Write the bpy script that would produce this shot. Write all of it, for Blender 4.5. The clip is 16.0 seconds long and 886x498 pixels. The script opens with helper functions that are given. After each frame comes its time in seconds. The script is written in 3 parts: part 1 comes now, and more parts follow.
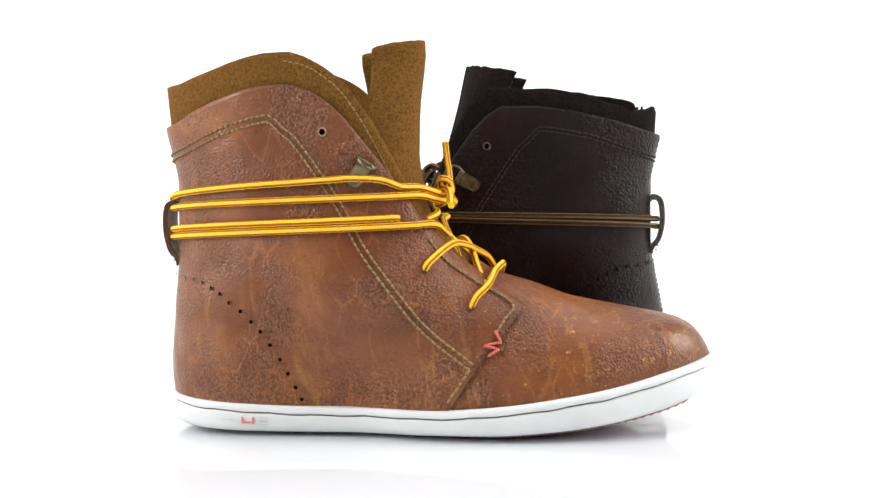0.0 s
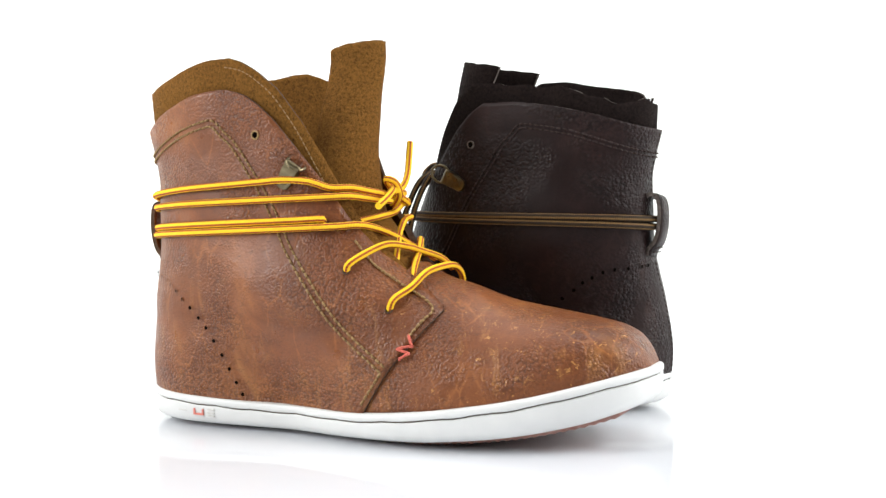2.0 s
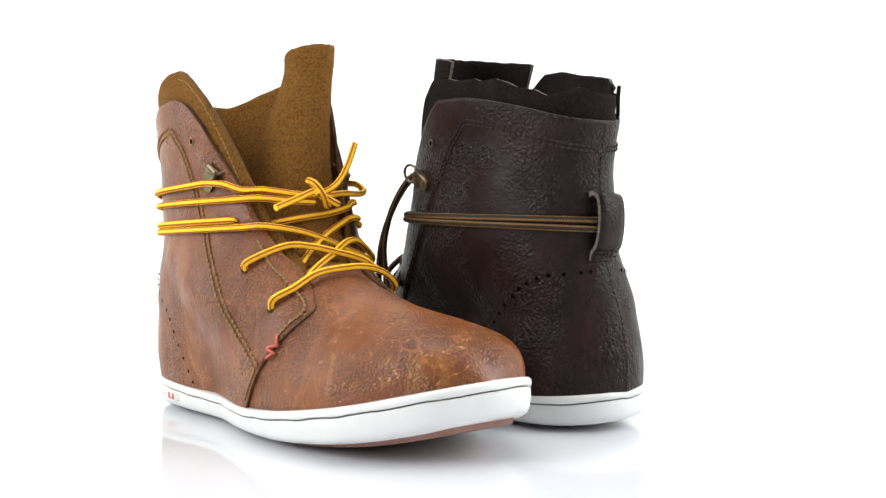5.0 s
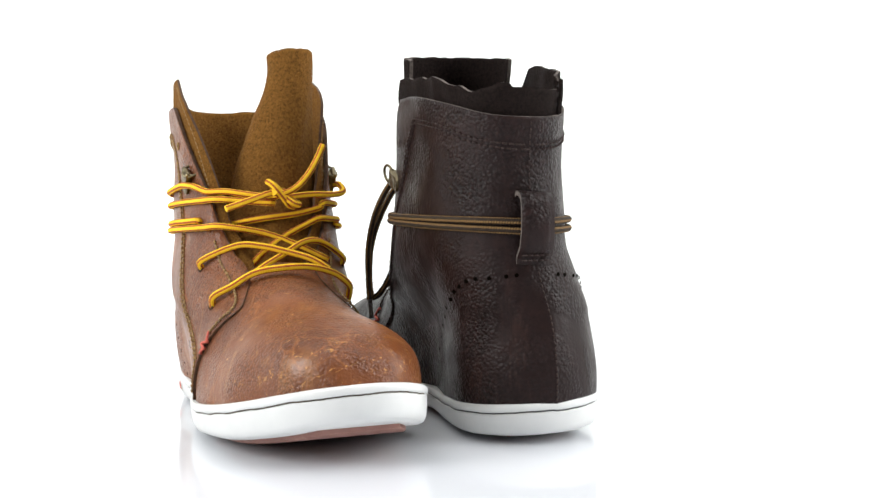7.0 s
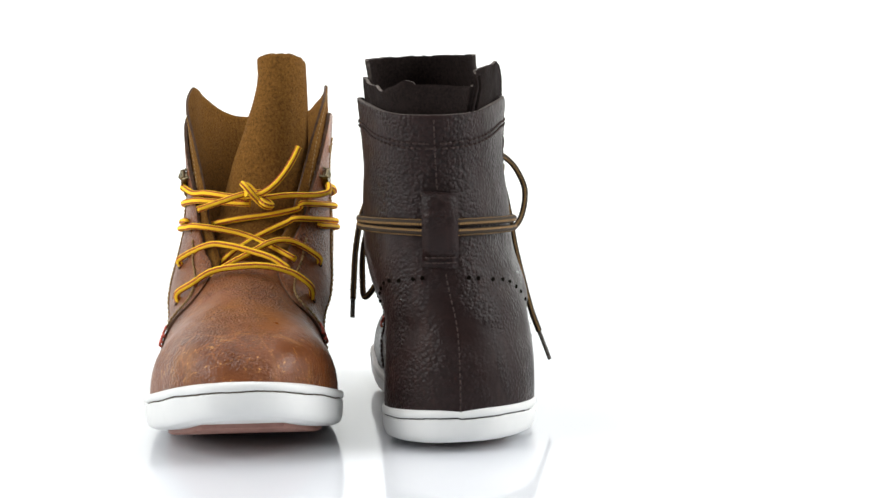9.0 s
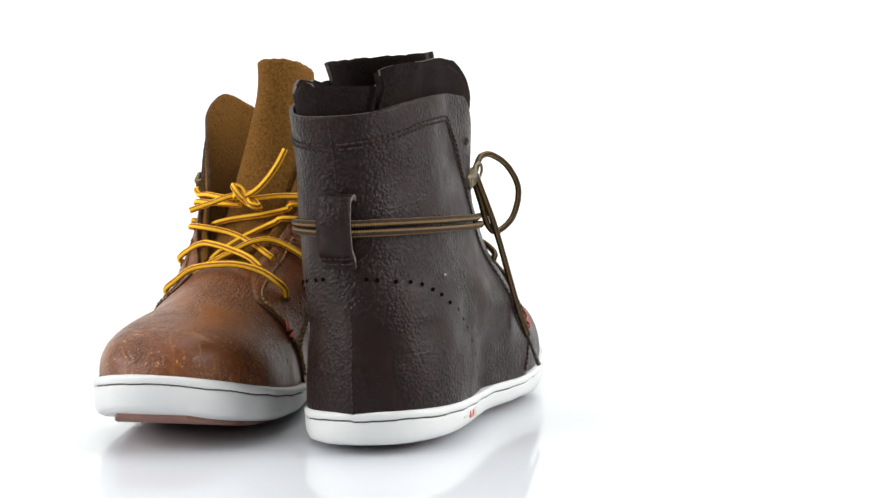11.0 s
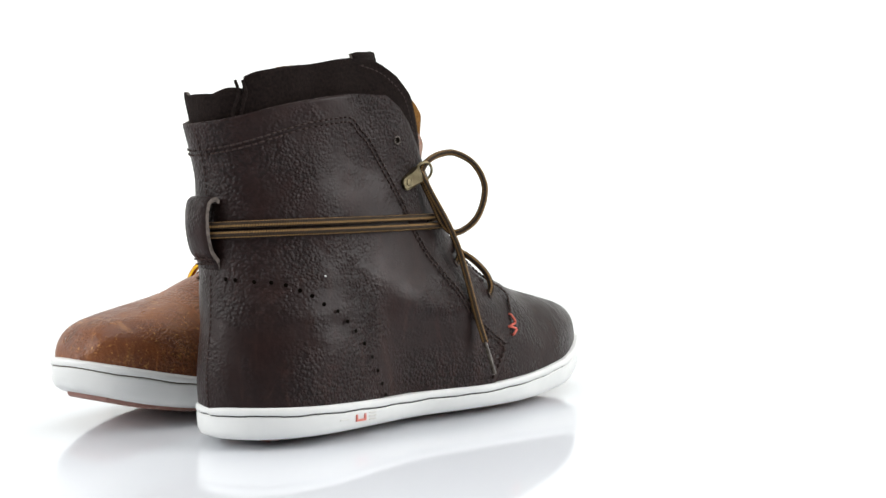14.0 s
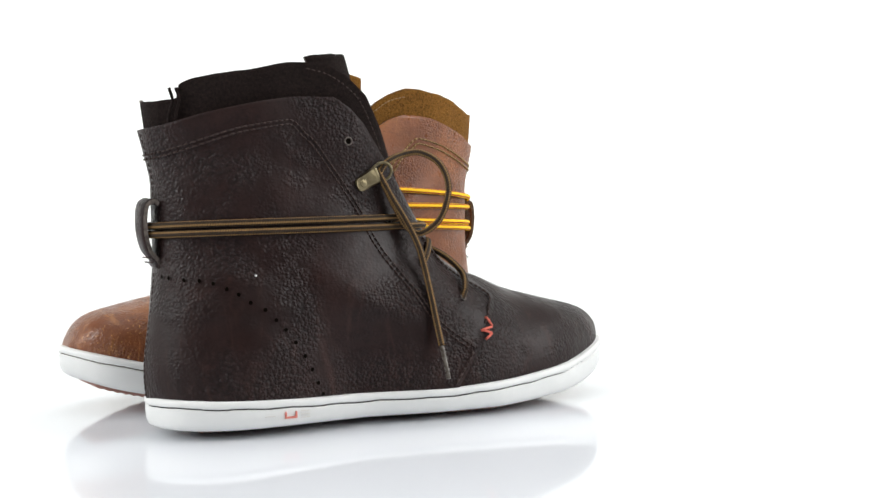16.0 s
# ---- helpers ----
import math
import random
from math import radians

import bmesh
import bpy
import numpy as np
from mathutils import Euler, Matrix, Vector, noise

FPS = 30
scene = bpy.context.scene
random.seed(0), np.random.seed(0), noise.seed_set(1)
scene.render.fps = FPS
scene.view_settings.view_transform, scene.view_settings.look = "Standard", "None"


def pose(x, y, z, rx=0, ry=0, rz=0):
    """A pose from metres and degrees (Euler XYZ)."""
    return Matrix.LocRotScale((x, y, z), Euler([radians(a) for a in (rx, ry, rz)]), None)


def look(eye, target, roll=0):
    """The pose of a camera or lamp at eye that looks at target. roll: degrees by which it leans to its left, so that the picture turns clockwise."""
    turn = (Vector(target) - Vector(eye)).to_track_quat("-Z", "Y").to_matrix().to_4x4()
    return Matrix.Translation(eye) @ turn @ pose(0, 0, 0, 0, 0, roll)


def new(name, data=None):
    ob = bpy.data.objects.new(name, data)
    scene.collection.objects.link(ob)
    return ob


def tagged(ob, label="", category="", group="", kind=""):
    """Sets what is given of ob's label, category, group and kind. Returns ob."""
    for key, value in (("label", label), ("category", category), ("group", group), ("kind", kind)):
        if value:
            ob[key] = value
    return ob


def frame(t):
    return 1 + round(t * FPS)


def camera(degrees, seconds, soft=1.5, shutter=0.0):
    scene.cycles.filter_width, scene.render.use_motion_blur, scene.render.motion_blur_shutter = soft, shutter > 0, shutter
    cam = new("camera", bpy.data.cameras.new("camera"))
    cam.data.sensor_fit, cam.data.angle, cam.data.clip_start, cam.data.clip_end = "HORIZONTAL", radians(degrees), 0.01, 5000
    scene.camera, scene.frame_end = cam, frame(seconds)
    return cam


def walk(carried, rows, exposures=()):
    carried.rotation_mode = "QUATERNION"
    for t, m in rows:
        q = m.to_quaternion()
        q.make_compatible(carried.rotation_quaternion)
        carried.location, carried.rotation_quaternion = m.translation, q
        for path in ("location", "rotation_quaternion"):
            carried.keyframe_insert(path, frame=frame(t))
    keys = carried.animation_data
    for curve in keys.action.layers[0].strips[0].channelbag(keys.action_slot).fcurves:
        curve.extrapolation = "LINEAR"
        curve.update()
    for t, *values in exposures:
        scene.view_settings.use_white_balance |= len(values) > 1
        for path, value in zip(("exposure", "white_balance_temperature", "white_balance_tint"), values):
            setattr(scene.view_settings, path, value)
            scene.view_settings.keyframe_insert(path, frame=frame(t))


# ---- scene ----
# Two boots on a slowly turning glossy white stand; the camera stands still.
cam = camera(44.4, 16.0)
EYE = pose(0.0, -0.70, 0.117, 90 - 1.7225, 0.77, -2.573)
walk(cam, [(0.0, EYE), (16.0, EYE)], exposures=[(0.0, 0.12), (4.0, 0.12), (8.0, 0.0), (9.5, -0.12), (16.0, -0.15)])
TURN_RATE = -8.72            # degrees a second, seen from above

# ---- light ----
world = bpy.data.worlds.new("studio")
scene.world = world
world.use_nodes = True
world.node_tree.nodes["Background"].inputs[0].default_value = (1.0, 1.0, 0.985, 1)
world.node_tree.nodes["Background"].inputs[1].default_value = 0.25


def softbox(name, eye, target, sx, sy, watts, color=(1, 1, 1)):
    data = bpy.data.lights.new(name, "AREA")
    data.shape, data.size, data.size_y, data.energy, data.color = "RECTANGLE", sx, sy, watts, color
    ob = new(name, data)
    ob.matrix_world = look(eye, target)
    return ob


softbox("softbox_above", (0.0, 0.1, 1.7), (0, 0, 0), 1.8, 1.6, 20.5)
softbox("softbox_side", (1.5, -0.5, 0.9), (0, 0, 0.1), 0.9, 1.2, 27.0)
softbox("softbox_side_left", (-1.5, -0.7, 0.9), (0, 0, 0.1), 0.8, 1.1, 26.0)
scene.view_settings.exposure = 0.0


# ---- materials ----
class Mat:
    """A small node graph builder round one Principled shader."""

    def __init__(self, name, rough=0.5, metal=0.0, spec=0.5, coat=0.0):
        self.m = bpy.data.materials.new(name)
        self.m.use_nodes = True
        self.t = self.m.node_tree
        self.b = self.t.nodes["Principled BSDF"]
        self.b.inputs["Roughness"].default_value = rough
        self.b.inputs["Metallic"].default_value = metal
        self.b.inputs["Specular IOR Level"].default_value = spec
        self.b.inputs["Coat Weight"].default_value = coat
        self.co = self.node("ShaderNodeTexCoord").outputs["Object"]

    def node(self, kind, **values):
        n = self.t.nodes.new(kind)
        for key, value in values.items():
            n.inputs[key.replace("_", " ")].default_value = value
        return n

    def link(self, a, b):
        self.t.links.new(a, b)

    def noise(self, scale, detail=4.0, rough=0.55, stretch=None, distortion=0.0):
        n = self.node("ShaderNodeTexNoise", Scale=scale, Detail=detail, Roughness=rough, Distortion=distortion)
        src = self.co
        if stretch:
            mp = self.node("ShaderNodeMapping")
            mp.inputs["Scale"].default_value = stretch
            self.link(src, mp.inputs["Vector"])
            src = mp.outputs["Vector"]
        self.link(src, n.inputs["Vector"])
        return n.outputs["Fac"]

    def voronoi(self, scale, feature="DISTANCE_TO_EDGE", stretch=None):
        n = self.node("ShaderNodeTexVoronoi", Scale=scale)
        n.feature = feature
        src = self.co
        if stretch:
            mp = self.node("ShaderNodeMapping")
            mp.inputs["Scale"].default_value = stretch
            self.link(src, mp.inputs["Vector"])
            src = mp.outputs["Vector"]
        # bent coordinates, so that the cells are uneven
        wob = self.node("ShaderNodeTexNoise", Scale=scale * 0.6, Detail=2.0)
        self.link(src, wob.inputs["Vector"])
        mix = self.node("ShaderNodeVectorMath")
        mix.operation = "MULTIPLY_ADD"
        self.link(wob.outputs["Color"], mix.inputs[0])
        mix.inputs[1].default_value = (0.9 / scale,) * 3
        self.link(src, mix.inputs[2])
        self.link(mix.outputs[0], n.inputs["Vector"])
        return n.outputs["Distance"]

    def ramp(self, src, stops):
        n = self.node("ShaderNodeValToRGB")
        while len(n.color_ramp.elements) < len(stops):
            n.color_ramp.elements.new(0.5)
        for e, (at, c) in zip(n.color_ramp.elements, stops):
            e.position = at
            e.color = (*c, 1) if isinstance(c, tuple) else (c, c, c, 1)
        self.link(src, n.inputs["Fac"])
        return n.outputs["Color"]

    def mix(self, fac, a, b, mode="MIX"):
        n = self.node("ShaderNodeMix")
        n.data_type, n.blend_type = "RGBA", mode
        for sock, v in ((n.inputs["Factor"], fac), (n.inputs["A"], a), (n.inputs["B"], b)):
            if isinstance(v, (int, float)):
                sock.default_value = v
            elif isinstance(v, tuple):
                sock.default_value = (*v, 1)
            else:
                self.link(v, sock)
        return n.outputs["Result"]

    def math(self, op, a, b=0.0, c=0.0):
        n = self.node("ShaderNodeMath")
        n.operation = op
        for sock, v in zip(n.inputs, (a, b, c)):
            if isinstance(v, (int, float)):
                sock.default_value = v
            else:
                self.link(v, sock)
        return n.outputs[0]

    def xyz(self):
        n = self.node("ShaderNodeSeparateXYZ")
        self.link(self.co, n.inputs[0])
        return n.outputs

    def color(self, src):
        if isinstance(src, tuple):
            self.b.inputs["Base Color"].default_value = (*src, 1)
        else:
            self.link(src, self.b.inputs["Base Color"])
        return self

    def rough(self, src):
        self.link(src, self.b.inputs["Roughness"])
        return self

    def bump(self, src, depth, strength=1.0):
        n = self.node("ShaderNodeBump", Strength=strength, Distance=depth)
        self.link(src, n.inputs["Height"])
        if self.b.inputs["Normal"].links:
            self.link(self.b.inputs["Normal"].links[0].from_socket, n.inputs["Normal"])
        self.link(n.outputs[0], self.b.inputs["Normal"])
        return self


def leather(name, dark, mid, light, scuff, toe, rough, spec, cell):
    """Full-grain leather: domed pebbles in patches, wrinkles, pull-up streaks, scuffed toe; cell: pebbles a metre."""
    m = Mat(name, rough=rough, spec=spec)
    patches = m.noise(20.0, 6.0, 0.62, distortion=0.4)
    base = m.ramp(patches, [(0.28, dark), (0.5, mid), (0.80, light)])
    base = m.mix(m.ramp(m.noise(7.0, 3.0), [(0.35, 0.0), (0.65, 0.55)]), base, m.mix(0.55, base, dark))
    streak = m.noise(58.0, 4.0, 0.65, stretch=(1.0, 1.0, 0.22), distortion=1.2)
    streak_f = m.ramp(streak, [(0.55, 0.0), (0.74, 0.45)])
    low = m.ramp(m.xyz()["Z"], [(0.02, 1.0), (0.12, 0.12)])
    base = m.mix(m.math("MULTIPLY", streak_f, low), base, scuff)
    # pull-up lines where the hide was folded
    fold = m.ramp(m.voronoi(62.0, stretch=(1.0, 1.0, 0.45)), [(0.0, 0.75), (0.045, 0.0)])
    base = m.mix(m.math("MULTIPLY", fold, m.ramp(m.noise(30.0), [(0.46, 0.0), (0.62, 0.8)])), base, light)
    # rubbed specks and scratches, most at the toe
    at_toe = m.ramp(m.xyz()["X"], [(0.19, 0.06), (0.285, toe)])
    scratch = m.noise(190.0, 6.0, 0.75, stretch=(1.0, 0.3, 1.0), distortion=1.4)
    base = m.mix(m.math("MULTIPLY", m.ramp(scratch, [(0.585, 0.0), (0.65, 0.9)]), at_toe), base, scuff)
    speck = m.math("MULTIPLY", m.ramp(m.noise(420.0, 3.0, 0.6), [(0.66, 0.0), (0.70, 0.9)]), m.ramp(m.xyz()["X"], [(0.12, 0.05), (0.25, toe)]))
    base = m.mix(speck, base, scuff)
    dome = m.voronoi(cell, "F1")
    where = m.ramp(m.noise(24.0, 3.0, 0.5, distortion=0.5), [(0.40, 0.10), (0.60, 1.0)])
    groove = m.math("MULTIPLY", m.ramp(dome, [(0.40, 0.0), (0.75, 0.65)]), where)
    base = m.mix(groove, base, tuple(c * 0.45 for c in dark))
    crease = m.noise(330.0, 5.0, 0.7, stretch=(0.42, 0.8, 1.25), distortion=2.6)
    base = m.mix(m.ramp(crease, [(0.36, 0.45), (0.46, 0.0)]), base, tuple(c * 0.5 for c in dark))
    m.color(base)
    wrinkle = m.noise(210.0, 4.0, 0.6, stretch=(0.5, 0.8, 1.3), distortion=2.2)
    m.bump(m.math("MULTIPLY", m.ramp(dome, [(0.05, 1.0), (0.75, 0.0)]), where), 0.0008, 0.75)
    m.bump(m.math("MULTIPLY", wrinkle, where), 0.0013, 0.45)
    m.bump(m.noise(28.0, 3.0), 0.004, 0.2)
    m.rough(m.ramp(m.noise(70.0, 4.0), [(0.3, rough - 0.09), (0.7, rough + 0.12)]))
    return m.m


def suede(name, dark, light):
    m = Mat(name, rough=0.95, spec=0.12)
    n1 = m.noise(18.0, 4.0)
    n2 = m.noise(620.0, 4.0, 0.75)
    n3 = m.noise(1100.0, 2.0, 0.6)
    base = m.ramp(n1, [(0.3, dark), (0.7, light)])
    base = m.mix(0.75, base, m.ramp(n2, [(0.33, tuple(c * 0.38 for c in dark)), (0.5, tuple(0.5 * (c + d) for c, d in zip(dark, light))), (0.70, tuple(min(1, c * 1.3) for c in light))]))
    base = m.mix(m.ramp(n3, [(0.62, 0.0), (0.72, 0.7)]), base, tuple(min(1, c * 1.7) for c in light))
    m.color(base).bump(n2, 0.0010, 0.9).bump(m.noise(120.0), 0.001, 0.4)
    m.b.inputs["Sheen Weight"].default_value = 0.25
    m.b.inputs["Sheen Tint"].default_value = (*light, 1)
    return m.m


def lace_cloth(name, ground, stripe, dark):
    """Braided round lace: two bright edges and a ribbed middle stripe, along the UV."""
    m = Mat(name, rough=0.75, spec=0.25)
    uv = m.node("ShaderNodeTexCoord").outputs["UV"]
    sp = m.node("ShaderNodeSeparateXYZ")
    m.link(uv, sp.inputs[0])
    along, around = sp.outputs["X"], sp.outputs["Y"]
    rib = m.math("SINE", m.math("MULTIPLY", m.math("ADD", along, m.math("MULTIPLY", m.math("ABSOLUTE", m.math("SUBTRACT", around, 0.5)), 0.002)), 4600.0))
    wave = m.math("ABSOLUTE", m.math("SUBTRACT", m.math("FRACT", m.math("MULTIPLY", around, 4.0)), 0.5))
    band = m.ramp(wave, [(0.17, 1.0), (0.23, 0.0)])
    ribbed = m.mix(m.ramp(rib, [(0.25, 0.0), (0.75, 1.0)]), stripe, dark)
    col = m.mix(band, ground, ribbed)
    col = m.mix(m.ramp(m.noise(1800.0), [(0.35, 0.15), (0.55, 0.0)]), col, stripe)
    m.color(col).bump(rib, 0.00012, 0.6)
    return m.m


def plain(name, c1, c2, rough, scale=60.0, bump=0.0002, metal=0.0, spec=0.5):
    m = Mat(name, rough=rough, metal=metal, spec=spec)
    n = m.noise(scale, 5.0)
    m.color(m.ramp(n, [(0.3, c1), (0.7, c2)])).bump(m.noise(scale * 6), bump, 0.5)
    m.rough(m.ramp(m.noise(scale * 2.5), [(0.3, max(0.05, rough - 0.08)), (0.7, min(1, rough + 0.1))]))
    return m.m


BROWN = leather("brown_leather", (0.125, 0.038, 0.013), (0.222, 0.070, 0.020), (0.38, 0.140, 0.040), (0.60, 0.29, 0.085), 1.0, 0.35, 0.36, 680.0)
DARK = leather("dark_leather", (0.0115, 0.0060, 0.0056), (0.0178, 0.0085, 0.0076), (0.032, 0.0142, 0.0120), (0.075, 0.036, 0.026), 0.2, 0.37, 0.17, 540.0)
TAN_SUEDE = suede("tan_suede", (0.115, 0.050, 0.010), (0.205, 0.094, 0.019))
DARK_SUEDE = suede("dark_suede", (0.007, 0.0045, 0.004), (0.015, 0.0095, 0.008))
YELLOW_LACE = lace_cloth("yellow_lace", (0.97, 0.60, 0.02), (0.50, 0.11, 0.02), (0.12, 0.018, 0.010))
BLACK_LACE = lace_cloth("brown_lace", (0.014, 0.009, 0.006), (0.24, 0.135, 0.045), (0.030, 0.018, 0.010))
WHITE_RUBBER = plain("white_rubber", (0.66, 0.67, 0.66), (0.73, 0.735, 0.72), 0.42, 40.0, 0.0001)
GROOVE_BROWN = plain("groove_thread", (0.06, 0.045, 0.03), (0.13, 0.10, 0.07), 0.9, 300.0)
GROOVE_BLACK = plain("groove_dark", (0.010, 0.010, 0.012), (0.035, 0.033, 0.032), 0.9, 300.0)
OUTSOLE = plain("outsole_rubber", (0.24, 0.11, 0.085), (0.33, 0.17, 0.135), 0.6, 90.0)
EDGE_BROWN = plain("raw_edge_brown", (0.04, 0.020, 0.010), (0.105, 0.052, 0.024), 0.9, 400.0, 0.0005)
EDGE_DARK = plain("raw_edge_dark", (0.045, 0.036, 0.032), (0.17, 0.14, 0.12), 0.95, 500.0, 0.0005)
THREAD_TAN = plain("tan_thread", (0.22, 0.13, 0.05), (0.36, 0.23, 0.09), 0.8, 800.0)
THREAD_DARK = plain("dark_thread", (0.016, 0.008, 0.007), (0.045, 0.022, 0.016), 0.8, 800.0)
THREAD_RED = plain("red_thread", (0.50, 0.085, 0.06), (0.66, 0.15, 0.10), 0.8, 800.0)
HOLE = plain("hole_dark", (0.002, 0.0015, 0.001), (0.004, 0.003, 0.002), 1.0, 200.0, spec=0.0)
BRASS = plain("antique_brass", (0.13, 0.105, 0.06), (0.24, 0.20, 0.12), 0.34, 180.0, 0.0002, metal=1.0)
LOGO_RED = plain("logo_red", (0.62, 0.17, 0.13), (0.70, 0.24, 0.19), 0.6, 200.0)
LOGO_GREY = plain("logo_grey", (0.60, 0.59, 0.56), (0.66, 0.65, 0.62), 0.6, 200.0)
PLASTIC_TIP = plain("lace_tip", (0.03, 0.022, 0.016), (0.10, 0.085, 0.07), 0.25, 200.0)


# ---- setting: glossy white stand and a paper backdrop with added glow ----
def floor_material():
    m = Mat("glossy_white", rough=0.08, spec=0.5)
    m.color(m.ramp(m.noise(2.0), [(0.3, (0.69, 0.712, 0.75)), (0.7, (0.71, 0.73, 0.765))]))
    m.rough(m.ramp(m.noise(5.0), [(0.3, 0.05), (0.7, 0.10)]))
    return m.m


def backdrop_material():
    m = Mat("glowing_paper", rough=0.9)
    m.color((0.85, 0.86, 0.84))
    # emission stands in for the lamps that would light the paper white
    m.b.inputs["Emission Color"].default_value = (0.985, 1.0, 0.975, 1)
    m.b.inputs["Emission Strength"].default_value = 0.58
    return m.m


def mesh_object(name, verts, faces, material, smooth=True, slots=None):
    me = bpy.data.meshes.new(name)
    me.from_pydata([tuple(v) for v in verts], [], faces)
    for mt in (material if isinstance(material, (list, tuple)) else [material]):
        me.materials.append(mt)
    if slots is not None:
        me.polygons.foreach_set("material_index", slots)
    me.polygons.foreach_set("use_smooth", [smooth] * len(faces))
    me.update()
    return new(name, me)


def setting():
    n = 72
    R = 2.6
    verts, faces = [(0, 0, 0)], []
    for i in range(n):
        a = 2 * math.pi * i / n
        verts.append((R * math.cos(a), R * math.sin(a), 0))
    for i in range(n):
        faces.append((0, 1 + i, 1 + (i + 1) % n))
    tagged(mesh_object("floor", verts, faces, floor_material(), False), "glossy white stand surface mirroring the boots", "floor", kind="structure")
    verts, faces = [], []
    prof = [(2.6, 0.0), (2.72, 0.02), (2.82, 0.09), (2.9, 0.22), (2.95, 0.45), (2.95, 2.6)]
    cols = 49
    for i in range(cols):
        a = math.radians(-20 + 220 * i / (cols - 1))
        for r, z in prof:
            verts.append((r * math.cos(a), r * math.sin(a), z))
    k = len(prof)
    for i in range(cols - 1):
        for j in range(k - 1):
            faces.append((i * k + j, i * k + j + 1, (i + 1) * k + j + 1, (i + 1) * k + j))
    tagged(mesh_object("backdrop", verts, faces, backdrop_material()), "seamless white paper backdrop with an even added glow", "backdrop", kind="structure")


setting()


# ---- the boot's form ----
def smooth_curve(pairs):
    xs = np.array([p[0] for p in pairs], float)
    ys = np.array([p[1] for p in pairs], float)
    d = np.diff(ys) / np.diff(xs)
    mm = np.concatenate([[d[0]], np.where(d[1:] * d[:-1] > 0, 2 * d[1:] * d[:-1] / np.where(np.abs(d[1:] + d[:-1]) < 1e-12, 1e-12, d[1:] + d[:-1]), 0.0), [d[-1]]])

    def f(x):
        x = np.clip(np.asarray(x, float), xs[0], xs[-1])
        i = np.clip(np.searchsorted(xs, x) - 1, 0, len(xs) - 2)
        h = xs[i + 1] - xs[i]
        t = (x - xs[i]) / h
        return ys[i] * (1 + 2 * t) * (1 - t) ** 2 + mm[i] * h * t * (1 - t) ** 2 + ys[i + 1] * t * t * (3 - 2 * t) + mm[i + 1] * h * t * t * (t - 1)
    return f


def mm_curve(*pairs):
    return smooth_curve([(a / 1000, b / 1000) for a, b in pairs])


def step(a, b, x):
    t = np.clip((np.asarray(x, float) - a) / (b - a), 0, 1)
    return t * t * (3 - 2 * t)


LENGTH = 0.3052
SOLE_G = smooth_curve([(0, .0410), (.08, .0412), (.2, .0405), (.35, .0375), (.5, .0460), (.65, .0520), (.78, .0518), (.9, .0475), (1, .0460)])
SOLE_C = smooth_curve([(0, .0008), (.08, .0008), (.2, -.0012), (.35, -.0034), (.5, -.0036), (.65, -.0009), (.78, .0037), (.9, .0074), (1, .0090)])
SOLE_BOTTOM = mm_curve((0, 4.4), (12, 3.4), (30, 2.9), (60, 2.7), (120, 2.6), (190, 3.4), (215, 5.0), (245, 8.6), (275, 14.5), (304.5, 24))
SOLE_TOP = mm_curve((0, 21), (44, 18.5), (106, 16.5), (151, 16.5), (195, 19.5), (225, 23.5), (253, 28.5), (281, 35), (304.5, 41))
BACK = mm_curve((15, 2), (35, 0.5), (51, 1.5), (68, 3.3), (87, 5.3), (101, 6.3), (136, 6.3), (153, 3.3), (169, -0.5), (205, -4))
FRONT = mm_curve((15, 304), (41, 300), (51, 295), (58, 287), (63, 272), (65, 255), (72, 226), (79, 206), (85, 190), (91, 179), (97, 172), (110, 164), (117, 160), (136, 152), (160, 148), (205, 146))
RIDGE = mm_curve((125, 190), (140, 152), (150, 132), (160, 113), (173, 95), (187, 86.5), (206, 80.5), (226, 73), (255, 66.5), (270, 63.5), (283, 60.5), (291, 57), (296, 52.5), (299.5, 47), (302, 41), (304, 35))


def sole_half(s):
    s = np.clip(np.asarray(s, float), 0, 1)
    heel = np.sqrt(np.clip(1 - (1 - np.minimum(s / .16, 1)) ** 2, 0, 1))
    toe = np.sqrt(np.clip(1 - np.clip((s - .72) / .28, 0, 1) ** 2.8, 0, 1))
    return SOLE_G(s) * heel * toe


